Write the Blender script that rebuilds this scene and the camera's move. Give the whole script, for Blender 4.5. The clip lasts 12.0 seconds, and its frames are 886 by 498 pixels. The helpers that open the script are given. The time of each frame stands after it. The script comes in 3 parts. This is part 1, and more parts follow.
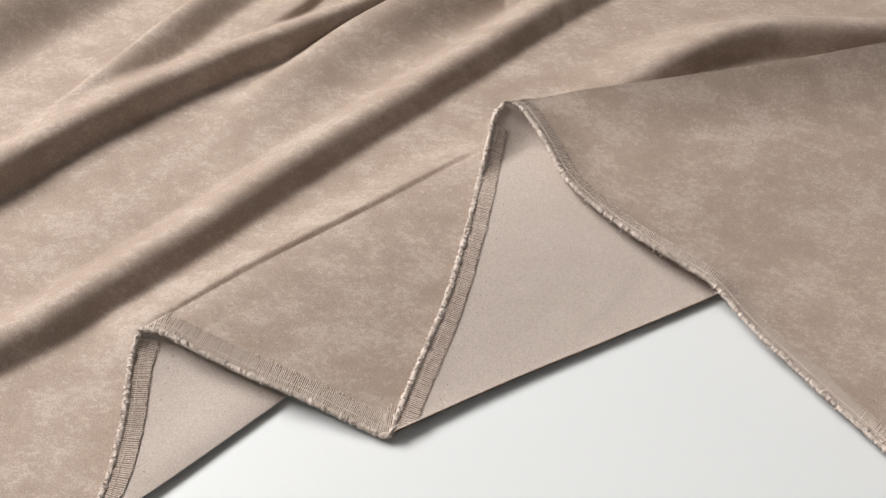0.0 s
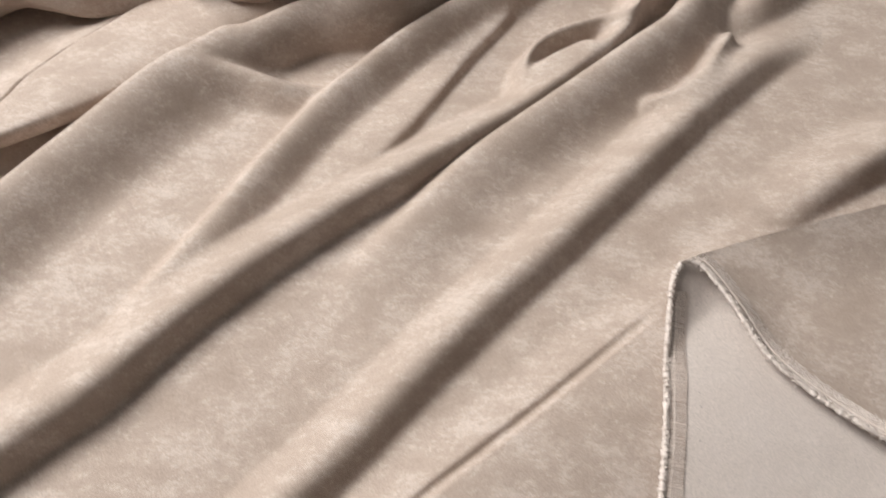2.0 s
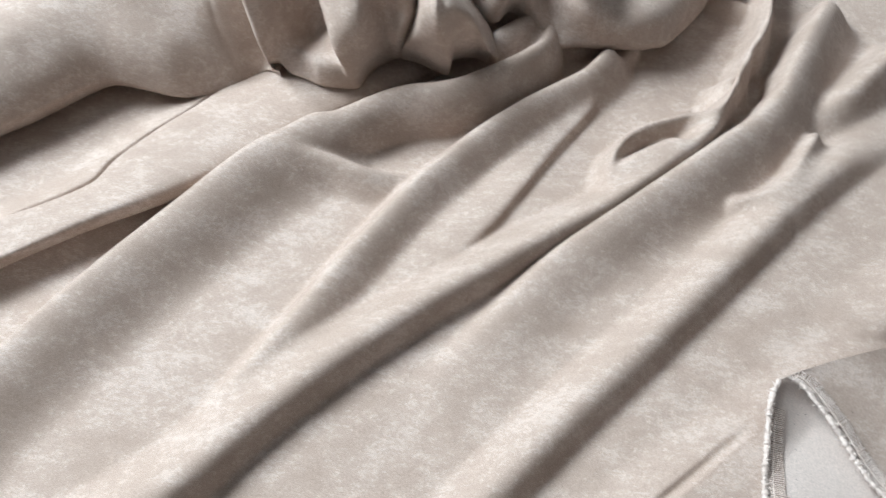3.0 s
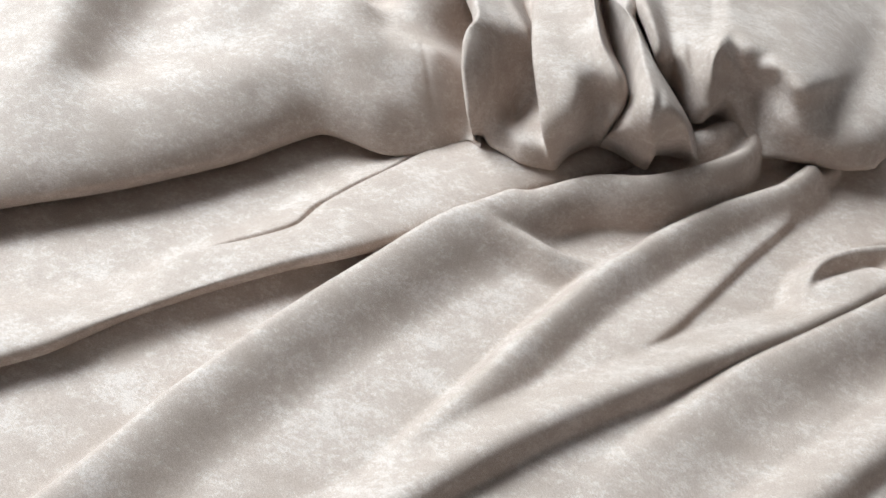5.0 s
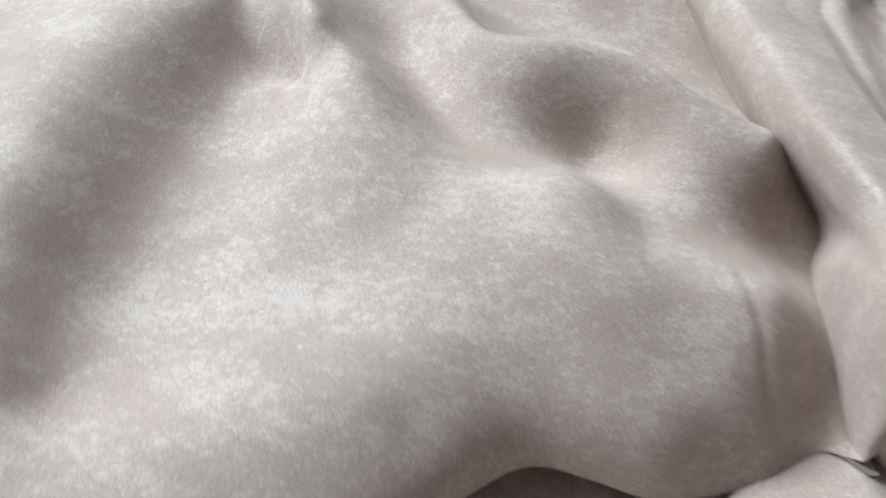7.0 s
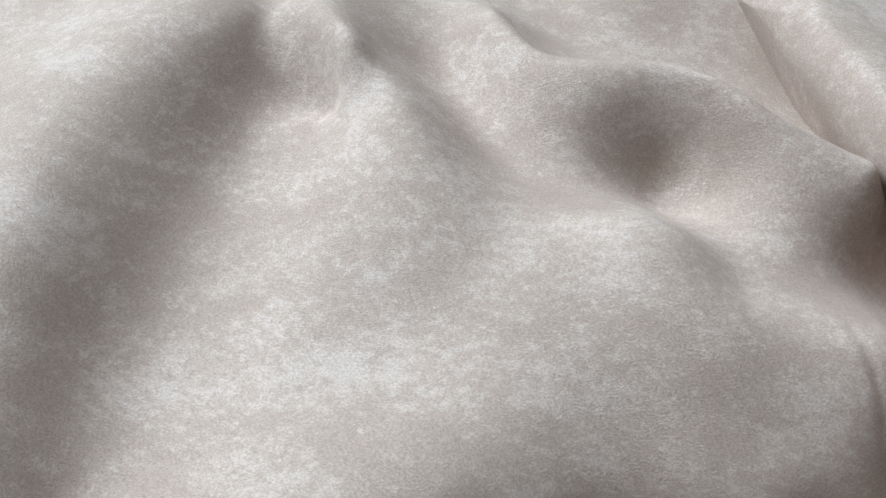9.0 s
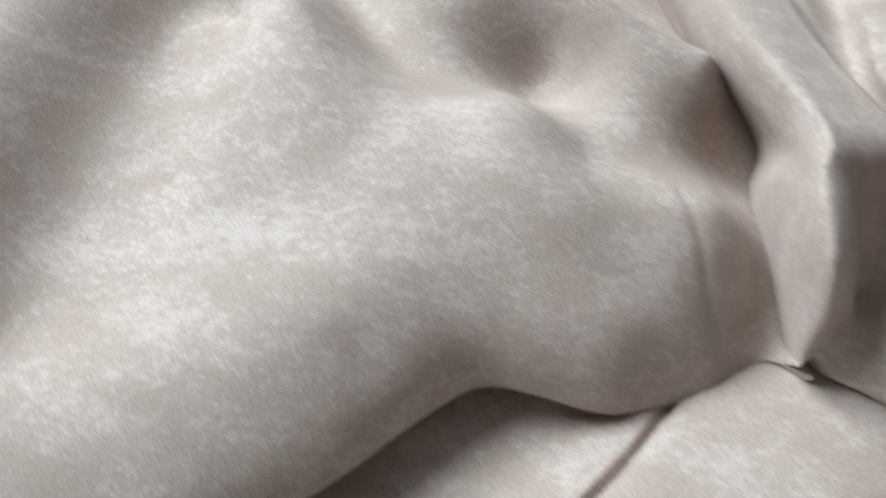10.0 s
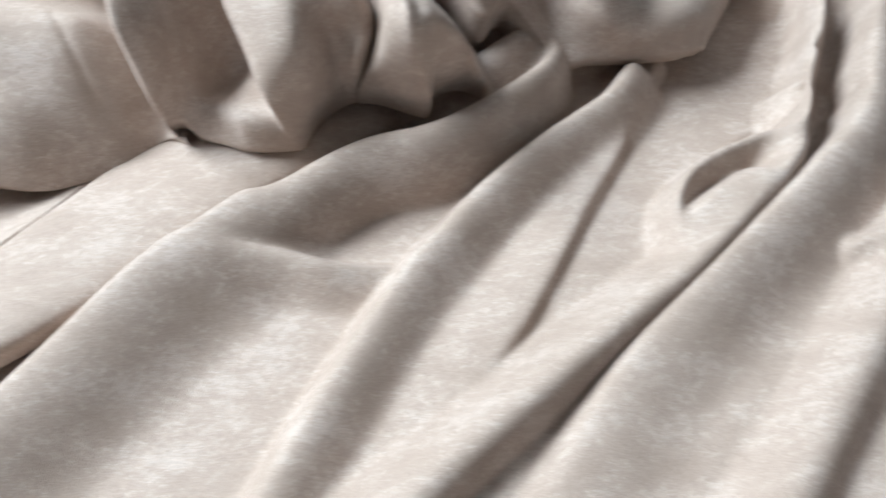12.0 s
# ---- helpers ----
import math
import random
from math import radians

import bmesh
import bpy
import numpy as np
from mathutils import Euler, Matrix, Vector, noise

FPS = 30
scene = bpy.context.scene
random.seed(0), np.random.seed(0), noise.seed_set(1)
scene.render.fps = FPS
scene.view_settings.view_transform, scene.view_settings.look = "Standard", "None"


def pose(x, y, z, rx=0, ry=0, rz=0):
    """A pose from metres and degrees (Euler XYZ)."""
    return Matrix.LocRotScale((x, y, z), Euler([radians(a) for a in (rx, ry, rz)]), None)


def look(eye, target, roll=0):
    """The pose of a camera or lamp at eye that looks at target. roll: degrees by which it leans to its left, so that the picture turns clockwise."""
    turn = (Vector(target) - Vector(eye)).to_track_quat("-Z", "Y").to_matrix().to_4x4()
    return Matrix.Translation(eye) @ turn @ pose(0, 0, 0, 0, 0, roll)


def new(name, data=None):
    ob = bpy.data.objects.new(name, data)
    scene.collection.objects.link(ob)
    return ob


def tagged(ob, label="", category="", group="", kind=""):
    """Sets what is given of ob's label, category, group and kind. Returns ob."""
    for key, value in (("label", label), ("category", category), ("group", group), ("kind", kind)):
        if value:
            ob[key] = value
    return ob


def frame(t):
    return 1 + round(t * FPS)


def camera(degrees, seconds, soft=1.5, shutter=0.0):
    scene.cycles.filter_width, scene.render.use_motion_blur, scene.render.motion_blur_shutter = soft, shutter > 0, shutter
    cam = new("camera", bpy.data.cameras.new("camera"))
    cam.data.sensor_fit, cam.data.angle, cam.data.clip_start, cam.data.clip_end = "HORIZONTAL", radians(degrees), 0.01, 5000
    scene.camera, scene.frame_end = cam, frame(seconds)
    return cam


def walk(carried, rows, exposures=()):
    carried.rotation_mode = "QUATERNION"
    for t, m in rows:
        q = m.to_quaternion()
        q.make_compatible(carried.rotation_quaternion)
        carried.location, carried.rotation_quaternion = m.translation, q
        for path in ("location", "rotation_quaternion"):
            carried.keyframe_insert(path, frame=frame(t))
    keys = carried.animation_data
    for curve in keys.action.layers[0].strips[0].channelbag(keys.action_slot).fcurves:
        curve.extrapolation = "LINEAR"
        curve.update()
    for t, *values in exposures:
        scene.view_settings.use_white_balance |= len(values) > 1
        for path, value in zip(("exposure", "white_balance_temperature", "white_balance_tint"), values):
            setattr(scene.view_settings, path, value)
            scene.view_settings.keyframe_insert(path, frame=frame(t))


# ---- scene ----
cam = camera(59.1, 12.0, 1.5, 0.4)
METRES, EYE, TILT, LEAN, TURN = 1.0, 0.366, -56.6, -2.3, 0.0
ROWS = [
    (0.0, 0.0, 0.0, 0.0, 0.0, 0.0, -0.0),
    (0.5, -0.0054, 0.0114, 0.018, -0.29, -1.23, 0.78),
    (1.0, -0.0161, 0.0376, 0.0521, -1.37, -2.99, 2.22),
    (1.5, -0.0577, 0.0574, 0.0855, -1.98, -3.42, 2.95),
    (2.0, -0.0951, 0.0724, 0.1174, -2.02, -2.83, 3.31),
    (2.5, -0.1159, 0.0782, 0.1396, -1.68, -1.44, 2.69),
    (3.0, -0.1311, 0.0774, 0.1513, -0.57, -0.02, 1.03),
    (3.5, -0.1562, 0.0669, 0.1472, 1.18, 1.43, -1.21),
    (5.5, -0.1944, 0.0803, 0.1812, 7.01, 3.86, -9.05),
    (6.0, -0.2298, 0.1621, 0.2174, 6.74, 4.52, -7.95),
    (6.5, -0.2958, 0.2509, 0.2691, 6.02, 5.02, -5.85),
    (7.0, -0.3416, 0.3157, 0.304, 5.21, 5.14, -3.67),
    (7.5, -0.3589, 0.345, 0.3236, 4.08, 5.27, -2.05),
    (9.5, -0.3726, 0.3389, 0.3238, 3.05, 3.95, -1.72),
    (10.0, -0.3371, 0.3144, 0.2918, 2.42, 2.73, -1.35),
    (10.5, -0.3016, 0.2882, 0.2582, 1.78, 2.49, -0.15),
    (11.0, -0.2547, 0.262, 0.2231, 0.84, 3.07, 1.88),
    (11.5, -0.2102, 0.2414, 0.1941, -1.35, 3.75, 4.69),
    (12.0, -0.1573, 0.2275, 0.1743, -5.06, 4.51, 8.41),
]
EXPOSURES = [(0.0, -0.34, 6500, 10), (1.5, -0.28, 6500, 10), (2.5, -0.09, 5750, 4), (3.5, 0.05, 5400, 1), (6.0, -0.08, 5300, -1),
             (7.5, -0.47, 5200, -1), (9.5, -0.5, 5200, -1), (10.5, -0.1, 5300, -1), (12.0, 0.14, 5350, 0)]
walk(cam, [(t, pose(0, 0, EYE, TILT, LEAN, TURN) @ pose(METRES * x, METRES * y, METRES * z, 90 + pitch, roll, yaw)) for t, x, y, z, yaw, pitch, roll in ROWS],
     exposures=EXPOSURES)

# ---- world and light: one assumed lamp, out of view, in a closed room ----
world = bpy.data.worlds.new("world")
world.use_nodes = True
scene.world = world
world.node_tree.nodes["Background"].inputs[0].default_value = (1.0, 0.98, 0.95, 1)
world.node_tree.nodes["Background"].inputs[1].default_value = 0.14


def key_lamp(x, y, z, sx, sy, watts):
    lamp = bpy.data.lights.new("key_lamp", "AREA")
    lamp.shape, lamp.size, lamp.size_y, lamp.energy = "RECTANGLE", sx, sy, watts
    lamp.color = (1.0, 0.97, 0.94)
    ob = new("key_lamp", lamp)
    ob.matrix_world = look((x, y, z), (-0.2, 0.35, 0))
    return ob


# unseen source, assumed overhead; set left and behind by how the folds shade
key_lamp(-1.6, 1.1, 1.88, 1.3, 1.3, 202)

from mathutils.kdtree import KDTree

# ---- materials ----
def material(name):
    m = bpy.data.materials.new(name)
    m.use_nodes = True
    nodes = m.node_tree.nodes
    return m, nodes, m.node_tree.links, nodes["Principled BSDF"]


def noise_node(nodes, links, scale, detail, vector, rough=0.55):
    n = nodes.new("ShaderNodeTexNoise")
    n.inputs["Scale"].default_value, n.inputs["Detail"].default_value, n.inputs["Roughness"].default_value = scale, detail, rough
    links.new(vector, n.inputs["Vector"])
    return n.outputs["Fac"]


def ramp(nodes, links, value, a, b, ca, cb):
    r = nodes.new("ShaderNodeValToRGB")
    r.color_ramp.elements[0].position, r.color_ramp.elements[1].position = a, b
    r.color_ramp.elements[0].color, r.color_ramp.elements[1].color = (*ca, 1), (*cb, 1)
    links.new(value, r.inputs[0])
    return r.outputs[0]


def suede(name, dark, light, fleck, mottle):
    """Brushed cloth: soft clouds, paler brushed flecks in them and a fine nap."""
    m, nodes, links, bsdf = material(name)
    at = nodes.new("ShaderNodeTexCoord").outputs["Object"]
    turn = nodes.new("ShaderNodeMapping")
    turn.inputs["Rotation"].default_value = (0, 0, 0.5)
    turn.inputs["Scale"].default_value = (0.75, 1.2, 1)
    links.new(at, turn.inputs["Vector"])
    lie = turn.outputs[0]
    cloud = noise_node(nodes, links, 44, 6, lie, 0.66)
    flecks = noise_node(nodes, links, 330, 9, lie, 0.78)
    base = ramp(nodes, links, cloud, 0.5 - mottle, 0.5 + mottle, dark, light)
    both = nodes.new("ShaderNodeMath")
    both.operation = "MULTIPLY_ADD"
    links.new(cloud, both.inputs[0])
    both.inputs[1].default_value = 0.7
    links.new(flecks, both.inputs[2])
    spot = ramp(nodes, links, both.outputs[0], 0.85, 1.16, (0, 0, 0), (1, 1, 1))
    mix = nodes.new("ShaderNodeMix")
    mix.data_type = "RGBA"
    links.new(spot, mix.inputs["Factor"])
    links.new(base, mix.inputs["A"])
    mix.inputs["B"].default_value = (*fleck, 1)
    nap = noise_node(nodes, links, 1900, 3, lie, 0.7)
    grain = nodes.new("ShaderNodeMix")
    grain.data_type, grain.blend_type = "RGBA", "MULTIPLY"
    grain.inputs["Factor"].default_value = 1.0
    links.new(mix.outputs["Result"], grain.inputs["A"])
    links.new(ramp(nodes, links, nap, 0.3, 0.7, (0.70, 0.70, 0.70), (1.27, 1.27, 1.27)), grain.inputs["B"])
    links.new(grain.outputs["Result"], bsdf.inputs["Base Color"])
    rough = nodes.new("ShaderNodeMapRange")
    rough.inputs["To Min"].default_value, rough.inputs["To Max"].default_value = 0.62, 0.44
    links.new(spot, rough.inputs["Value"])
    links.new(rough.outputs[0], bsdf.inputs["Roughness"])
    bsdf.inputs["Specular IOR Level"].default_value = 0.22
    bsdf.inputs["Sheen Weight"].default_value = 0.2
    bsdf.inputs["Sheen Roughness"].default_value = 0.4
    bsdf.inputs["Sheen Tint"].default_value = (1.0, 0.86, 0.76, 1)
    pile = noise_node(nodes, links, 260, 4, lie, 0.6)
    add = nodes.new("ShaderNodeMath")
    add.operation = "MULTIPLY_ADD"
    links.new(pile, add.inputs[0])
    add.inputs[1].default_value = 0.5
    links.new(nap, add.inputs[2])
    bump = nodes.new("ShaderNodeBump")
    bump.inputs["Strength"].default_value, bump.inputs["Distance"].default_value = 0.65, 0.0006
    links.new(add.outputs[0], bump.inputs["Height"])
    links.new(bump.outputs[0], bsdf.inputs["Normal"])
    return m


def simple(name, a, b, scale, rough):
    m, nodes, links, bsdf = material(name)
    at = nodes.new("ShaderNodeTexCoord").outputs["Object"]
    links.new(ramp(nodes, links, noise_node(nodes, links, scale, 3, at), 0.35, 0.65, a, b), bsdf.inputs["Base Color"])
    bsdf.inputs["Roughness"].default_value = rough
    bsdf.inputs["Specular IOR Level"].default_value = 0.2
    return m


BAND = simple("selvage_ground", (0.19, 0.14, 0.11), (0.27, 0.205, 0.17), 400, 0.8)
THREAD = simple("selvage_thread", (0.66, 0.555, 0.48), (0.78, 0.68, 0.61), 300, 0.7)
FRINGE = simple("fringe_yarn", (0.54, 0.46, 0.405), (0.70, 0.61, 0.55), 500, 0.9)
HOLE = simple("pin_hole", (0.06, 0.045, 0.035), (0.08, 0.06, 0.05), 300, 0.9)
FACE = suede("suede_face", (0.385, 0.300, 0.244), (0.457, 0.363, 0.301), (0.525, 0.435, 0.374), 0.16)
REVERSE = suede("woven_reverse", (0.575, 0.49, 0.435), (0.60, 0.515, 0.46), (0.615, 0.53, 0.475), 0.25)
WHITE, _n, _l, _b = material("white_laminate")
_b.inputs["Base Color"].default_value = (0.74, 0.765, 0.775, 1)
_b.inputs["Roughness"].default_value = 0.35

# added room shell, out of view: grey picked for how much light it bounces
WALL = simple("wall_paint", (0.42, 0.41, 0.40), (0.47, 0.46, 0.45), 6, 0.8)
FLOOR = simple("floor_covering", (0.22, 0.21, 0.20), (0.30, 0.29, 0.27), 8, 0.6)


# ---- drapery ----
def smooth_line(points, n=40):
    """A Catmull-Rom line through the points, as n points evenly spaced."""
    p = np.array(points, float)
    p = np.vstack([2 * p[0] - p[1], p, 2 * p[-1] - p[-2]])
    out = []
    for i in range(1, len(p) - 2):
        for t in np.linspace(0, 1, 12, endpoint=False):
            a, b, c, d = p[i - 1:i + 3]
            out.append(0.5 * (2 * b + (c - a) * t + (2 * a - 5 * b + 4 * c - d) * t * t + (3 * b - a - 3 * c + d) * t ** 3))
    out.append(p[-2])
    out = np.array(out)
    s = np.r_[0, np.cumsum(np.linalg.norm(np.diff(out, axis=0), axis=1))]
    return np.column_stack([np.interp(np.linspace(0, s[-1], n), s, out[:, k]) for k in range(out.shape[1])])


def drape(xy, folds, base, sharp=6):
    """The shift (x, y, z) that the folds give to the points xy of a sheet whose height is base. Where ridges meet, the higher one wins."""
    shift, total, low = np.zeros((len(xy), 2)), np.zeros(len(xy)), np.zeros(len(xy))
    for points, (*wl, ql), (*wr, qr), lean in folds:
        line = smooth_line(points)
        tang = np.gradient(line[:, :2], axis=0)
        tang /= np.linalg.norm(tang, axis=1)[:, None]
        side = np.column_stack([tang[:, 1], -tang[:, 0]])
        lean = np.interp(np.arange(len(line)), (0, len(line) - 1), lean if isinstance(lean, tuple) else (lean, lean))
        line[:, :2] -= lean[:, None] * side
        reach = max(wl + wr)
        near = np.flatnonzero(((xy > line[:, :2].min(0) - reach) & (xy < line[:, :2].max(0) + reach)).all(1))
        if not len(near):
            continue
        q = xy[near]
        best, place, signed = np.full(len(q), 1e9), np.zeros(len(q)), np.zeros(len(q))
        for i in range(len(line) - 1):
            a, ab = line[i, :2], line[i + 1, :2] - line[i, :2]
            f = np.clip(((q - a) @ ab) / (ab @ ab), 0, 1)
            off = q - a - f[:, None] * ab
            dist = np.hypot(off[:, 0], off[:, 1])
            hit = dist < best
            best[hit], place[hit] = dist[hit], i + f[hit]
            signed[hit] = off[hit, 0] * ab[1] - off[hit, 1] * ab[0]
        ids = np.arange(len(line))
        height = np.interp(place, ids, line[:, 2]) - base
        sx, sy = np.interp(place, ids, side[:, 0]), np.interp(place, ids, side[:, 1])
        left = 0.5 - 0.5 * np.clip(signed / (best + 1e-9) / np.linalg.norm(ab), -1, 1)
        on = place / (len(line) - 1)
        wide_l, wide_r = wl[0] + (wl[-1] - wl[0]) * on, wr[0] + (wr[-1] - wr[0]) * on
        u = best / (wide_l * left + wide_r * (1 - left))
        b = np.cos(np.clip(u, 0, 1) * np.pi / 2) ** (ql * left + qr * (1 - left))
        if line[:, 2].mean() > base:
            w = np.maximum(height * b, 0) ** sharp
            total[near] += w
            shift[near] += (w * np.interp(place, ids, lean) * b)[:, None] * np.column_stack([sx, sy])
        else:
            low[near] += height * b
    return np.column_stack([shift / (total + 1e-22)[:, None], total ** (1 / sharp) + low])


def relax(shift, nu, nv, turns):
    """Evens out the shifts of a grid, as stiff cloth does."""
    g = shift.reshape(nu, nv, -1).copy()
    for _ in range(turns):
        g[1:-1, 1:-1] = (2 * g[1:-1, 1:-1] + g[:-2, 1:-1] + g[2:, 1:-1] + g[1:-1, :-2] + g[1:-1, 2:]) / 6
    return g.reshape(shift.shape)


def coarse(folds):
    return [f for f in folds if max(f[1][0], f[2][0]) > 0.005]


def fine(folds):
    return [f for f in folds if max(f[1][0], f[2][0]) <= 0.005]


def mesh_of(name, verts, nu, nv, mat, parent=None, keep=None):
    """A smooth grid mesh of nu by nv points."""
    i = np.arange(nu * nv).reshape(nu, nv)
    faces = np.stack([i[:-1, :-1], i[1:, :-1], i[1:, 1:], i[:-1, 1:]], -1).reshape(-1, 4)
    if keep is not None:
        faces = faces[keep[faces].all(1)]
        used = np.unique(faces)
        back = np.full(nu * nv, -1)
        back[used] = np.arange(len(used))
        faces, verts = back[faces], verts[used]
    data = bpy.data.meshes.new(name)
    data.from_pydata(verts.tolist(), [], faces.tolist())
    data.polygons.foreach_set("use_smooth", [True] * len(faces))
    data.materials.append(mat)
    ob = new(name, data)
    ob.parent = parent
    return ob


fabric = tagged(new("fabric"), "draped beige faux suede fabric in loose folds on white table", "fabric")

MAIN_FOLDS = []
# rise under the flat roll
MAIN_FOLDS.append(([(-0.589, 0.298, 0.010), (-0.477, 0.346, 0.012), (-0.406, 0.374, 0.013), (-0.369, 0.403, 0.014), (-0.336, 0.433, 0.014), (-0.314, 0.450, 0.014), (-0.299, 0.473, 0.014), (-0.274, 0.500, 0.013), (-0.246, 0.522, 0.012), (-0.176, 0.555, 0.012)], (.035, 2.0), (.030, 1.5), 0.0))
# long ridge
MAIN_FOLDS.append(([(-0.410, 0.228, 0.020), (-0.371, 0.284, 0.024), (-0.361, 0.300, 0.024), (-0.343, 0.330, 0.024), (-0.322, 0.358, 0.025), (-0.292, 0.397, 0.026), (-0.261, 0.432, 0.028), (-0.229, 0.467, 0.030), (-0.207, 0.483, 0.031), (-0.191, 0.495, 0.030)], (.013, 1.5), (.045, 2.0), 0.0))
# looped end of the long ridge
MAIN_FOLDS.append(([(-0.206, 0.483, 0.027), (-0.192, 0.491, 0.029), (-0.171, 0.500, 0.032), (-0.152, 0.511, 0.033), (-0.133, 0.517, 0.035), (-0.110, 0.519, 0.037), (-0.086, 0.529, 0.038), (-0.061, 0.543, 0.039), (-0.044, 0.560, 0.037), (-0.040, 0.581, 0.033), (-0.046, 0.599, 0.030)], (.010, 1.3), (.024, .015, 0.6), 0.003))
# spur
MAIN_FOLDS.append(([(-0.219, 0.479, 0.024), (-0.200, 0.473, 0.026), (-0.176, 0.470, 0.022), (-0.157, 0.464, 0.018), (-0.132, 0.461, 0.010)], (.014, .010, 2.0), (.022, .016, 2.0), 0.0))
# pointed ridge
MAIN_FOLDS.append(([(-0.242, 0.296, 0.005), (-0.215, 0.336, 0.012), (-0.191, 0.369, 0.015), (-0.166, 0.406, 0.017), (-0.131, 0.453, 0.018), (-0.110, 0.475, 0.019), (-0.092, 0.492, 0.021), (-0.059, 0.517, 0.023), (-0.032, 0.534, 0.024), (-0.016, 0.544, 0.026), (-0.000, 0.562, 0.025)], (.010, 1.2), (.022, 1.6), 0.0))
# narrow pleat
MAIN_FOLDS.append(([(-0.157, 0.360, 0.005), (-0.129, 0.386, 0.006), (-0.100, 0.417, 0.008), (-0.079, 0.440, 0.009), (-0.040, 0.492, 0.010), (-0.009, 0.531, 0.011), (0.021, 0.575, 0.014)], (.026, 2.0), (.006, 1.0), 0.002))
# long roll
MAIN_FOLDS.append(([(-0.328, 0.210, 0.021), (-0.263, 0.263, 0.022), (-0.242, 0.277, 0.023), (-0.211, 0.308, 0.021), (-0.174, 0.340, 0.021), (-0.131, 0.371, 0.021), (-0.096, 0.393, 0.021), (-0.053, 0.419, 0.022), (-0.018, 0.438, 0.024), (0.003, 0.452, 0.026), (0.026, 0.469, 0.028), (0.049, 0.486, 0.030), (0.068, 0.513, 0.030), (0.079, 0.535, 0.028)], (.018, .012, 1.6), (.028, .012, 1.0), (.013, .005)))
# bed under the first pleat
MAIN_FOLDS.append(([(-0.137, 0.180, 0.010), (-0.085, 0.216, 0.013), (-0.028, 0.255, 0.014), (0.039, 0.301, 0.012), (0.113, 0.348, 0.008)], (.03, 2.0), (.03, 2.0), 0.0))
# broad ridge
MAIN_FOLDS.append(([(-0.115, 0.335, 0.006), (-0.083, 0.370, 0.012), (-0.050, 0.405, 0.016), (-0.015, 0.431, 0.021), (0.021, 0.456, 0.025), (0.059, 0.482, 0.029), (0.093, 0.508, 0.031), (0.116, 0.541, 0.032), (0.137, 0.575, 0.032), (0.160, 0.608, 0.030)], (.012, 1.3), (.038, 2.0), 0.0))
# curl
MAIN_FOLDS.append(([(-0.014, 0.451, 0.016), (-0.009, 0.473, 0.024), (0.006, 0.490, 0.027), (0.036, 0.501, 0.028), (0.061, 0.507, 0.030), (0.080, 0.536, 0.030), (0.097, 0.562, 0.032), (0.112, 0.588, 0.034), (0.121, 0.619, 0.034), (0.138, 0.679, 0.034)], (.011, 2.0), (.010, 1.5), 0.0))
# curl hollow
MAIN_FOLDS.append(([(0.025, 0.507, 0.003), (0.041, 0.513, -0.002), (0.057, 0.522, -0.004), (0.076, 0.534, -0.003)], (.006, 2.0), (.006, 2.0), 0.0))
# curl belly
MAIN_FOLDS.append(([(-0.007, 0.462, 0.022), (0.008, 0.472, 0.026), (0.029, 0.483, 0.026)], (.016, 2.0), (.012, 2.0), 0.0))
# bed under the gathers
MAIN_FOLDS.append(([(-0.089, 0.560, 0.024), (-0.076, 0.567, 0.030), (-0.060, 0.574, 0.036), (-0.042, 0.585, 0.036), (-0.013, 0.600, 0.030)], (.03, 2.0), (.022, 2.0), 0.0))
# dark hole
MAIN_FOLDS.append(([(0.100, 0.557, -0.012), (0.103, 0.545, -0.016), (0.101, 0.530, -0.008)], (.008, 2.0), (.007, 2.0), 0.0))
# small swirl
MAIN_FOLDS.append(([(0.065, 0.448, 0.012), (0.081, 0.450, 0.017), (0.099, 0.462, 0.019), (0.113, 0.480, 0.019), (0.125, 0.496, 0.018)], (.010, 2.0), (.012, 2.0), 0.0))
# soft roll
MAIN_FOLDS.append(([(-0.285, 0.106, 0.016), (-0.231, 0.155, 0.016), (-0.206, 0.176, 0.016), (-0.188, 0.188, 0.017), (-0.118, 0.250, 0.017), (-0.108, 0.260, 0.017), (-0.058, 0.308, 0.017), (-0.010, 0.350, 0.017), (0.039, 0.394, 0.017), (0.091, 0.441, 0.017), (0.090, 0.440, 0.017), (0.131, 0.473, 0.017), (0.179, 0.503, 0.006)], (.014, 1.5), (.022, 1.3), 0.006))
# crease behind the first pleat
MAIN_FOLDS.append(([(-0.141, 0.180, 0.004), (-0.125, 0.191, 0.002), (-0.086, 0.220, 0.001), (-0.028, 0.259, 0.001), (0.019, 0.292, 0.002), (0.043, 0.309, 0.004)], (.003, 1.0), (.003, 1.0), 0.0))
# shoulder fold
MAIN_FOLDS.append(([(0.118, 0.364, 0.008), (0.160, 0.386, 0.018), (0.202, 0.405, 0.024), (0.238, 0.414, 0.026), (0.276, 0.413, 0.026), (0.322, 0.415, 0.026), (0.384, 0.422, 0.026)], (.028, 2.0), (.019, 1.2), 0.004))
# tuck behind the flat roll
MAIN_FOLDS.append(([(-0.378, 0.420, 0.001), (-0.351, 0.436, -0.001), (-0.329, 0.447, -0.001), (-0.314, 0.458, -0.001), (-0.308, 0.473, -0.001), (-0.289, 0.494, -0.001), (-0.271, 0.513, -0.001), (-0.253, 0.536, -0.001)], (.0035, 1.0), (.0035, 1.0), 0.0))
# cross wrinkle
MAIN_FOLDS.append(([(0.086, 0.644, 0.012), (0.097, 0.627, 0.016), (0.125, 0.618, 0.014)], (.012, 2.0), (.012, 2.0), 0.0))
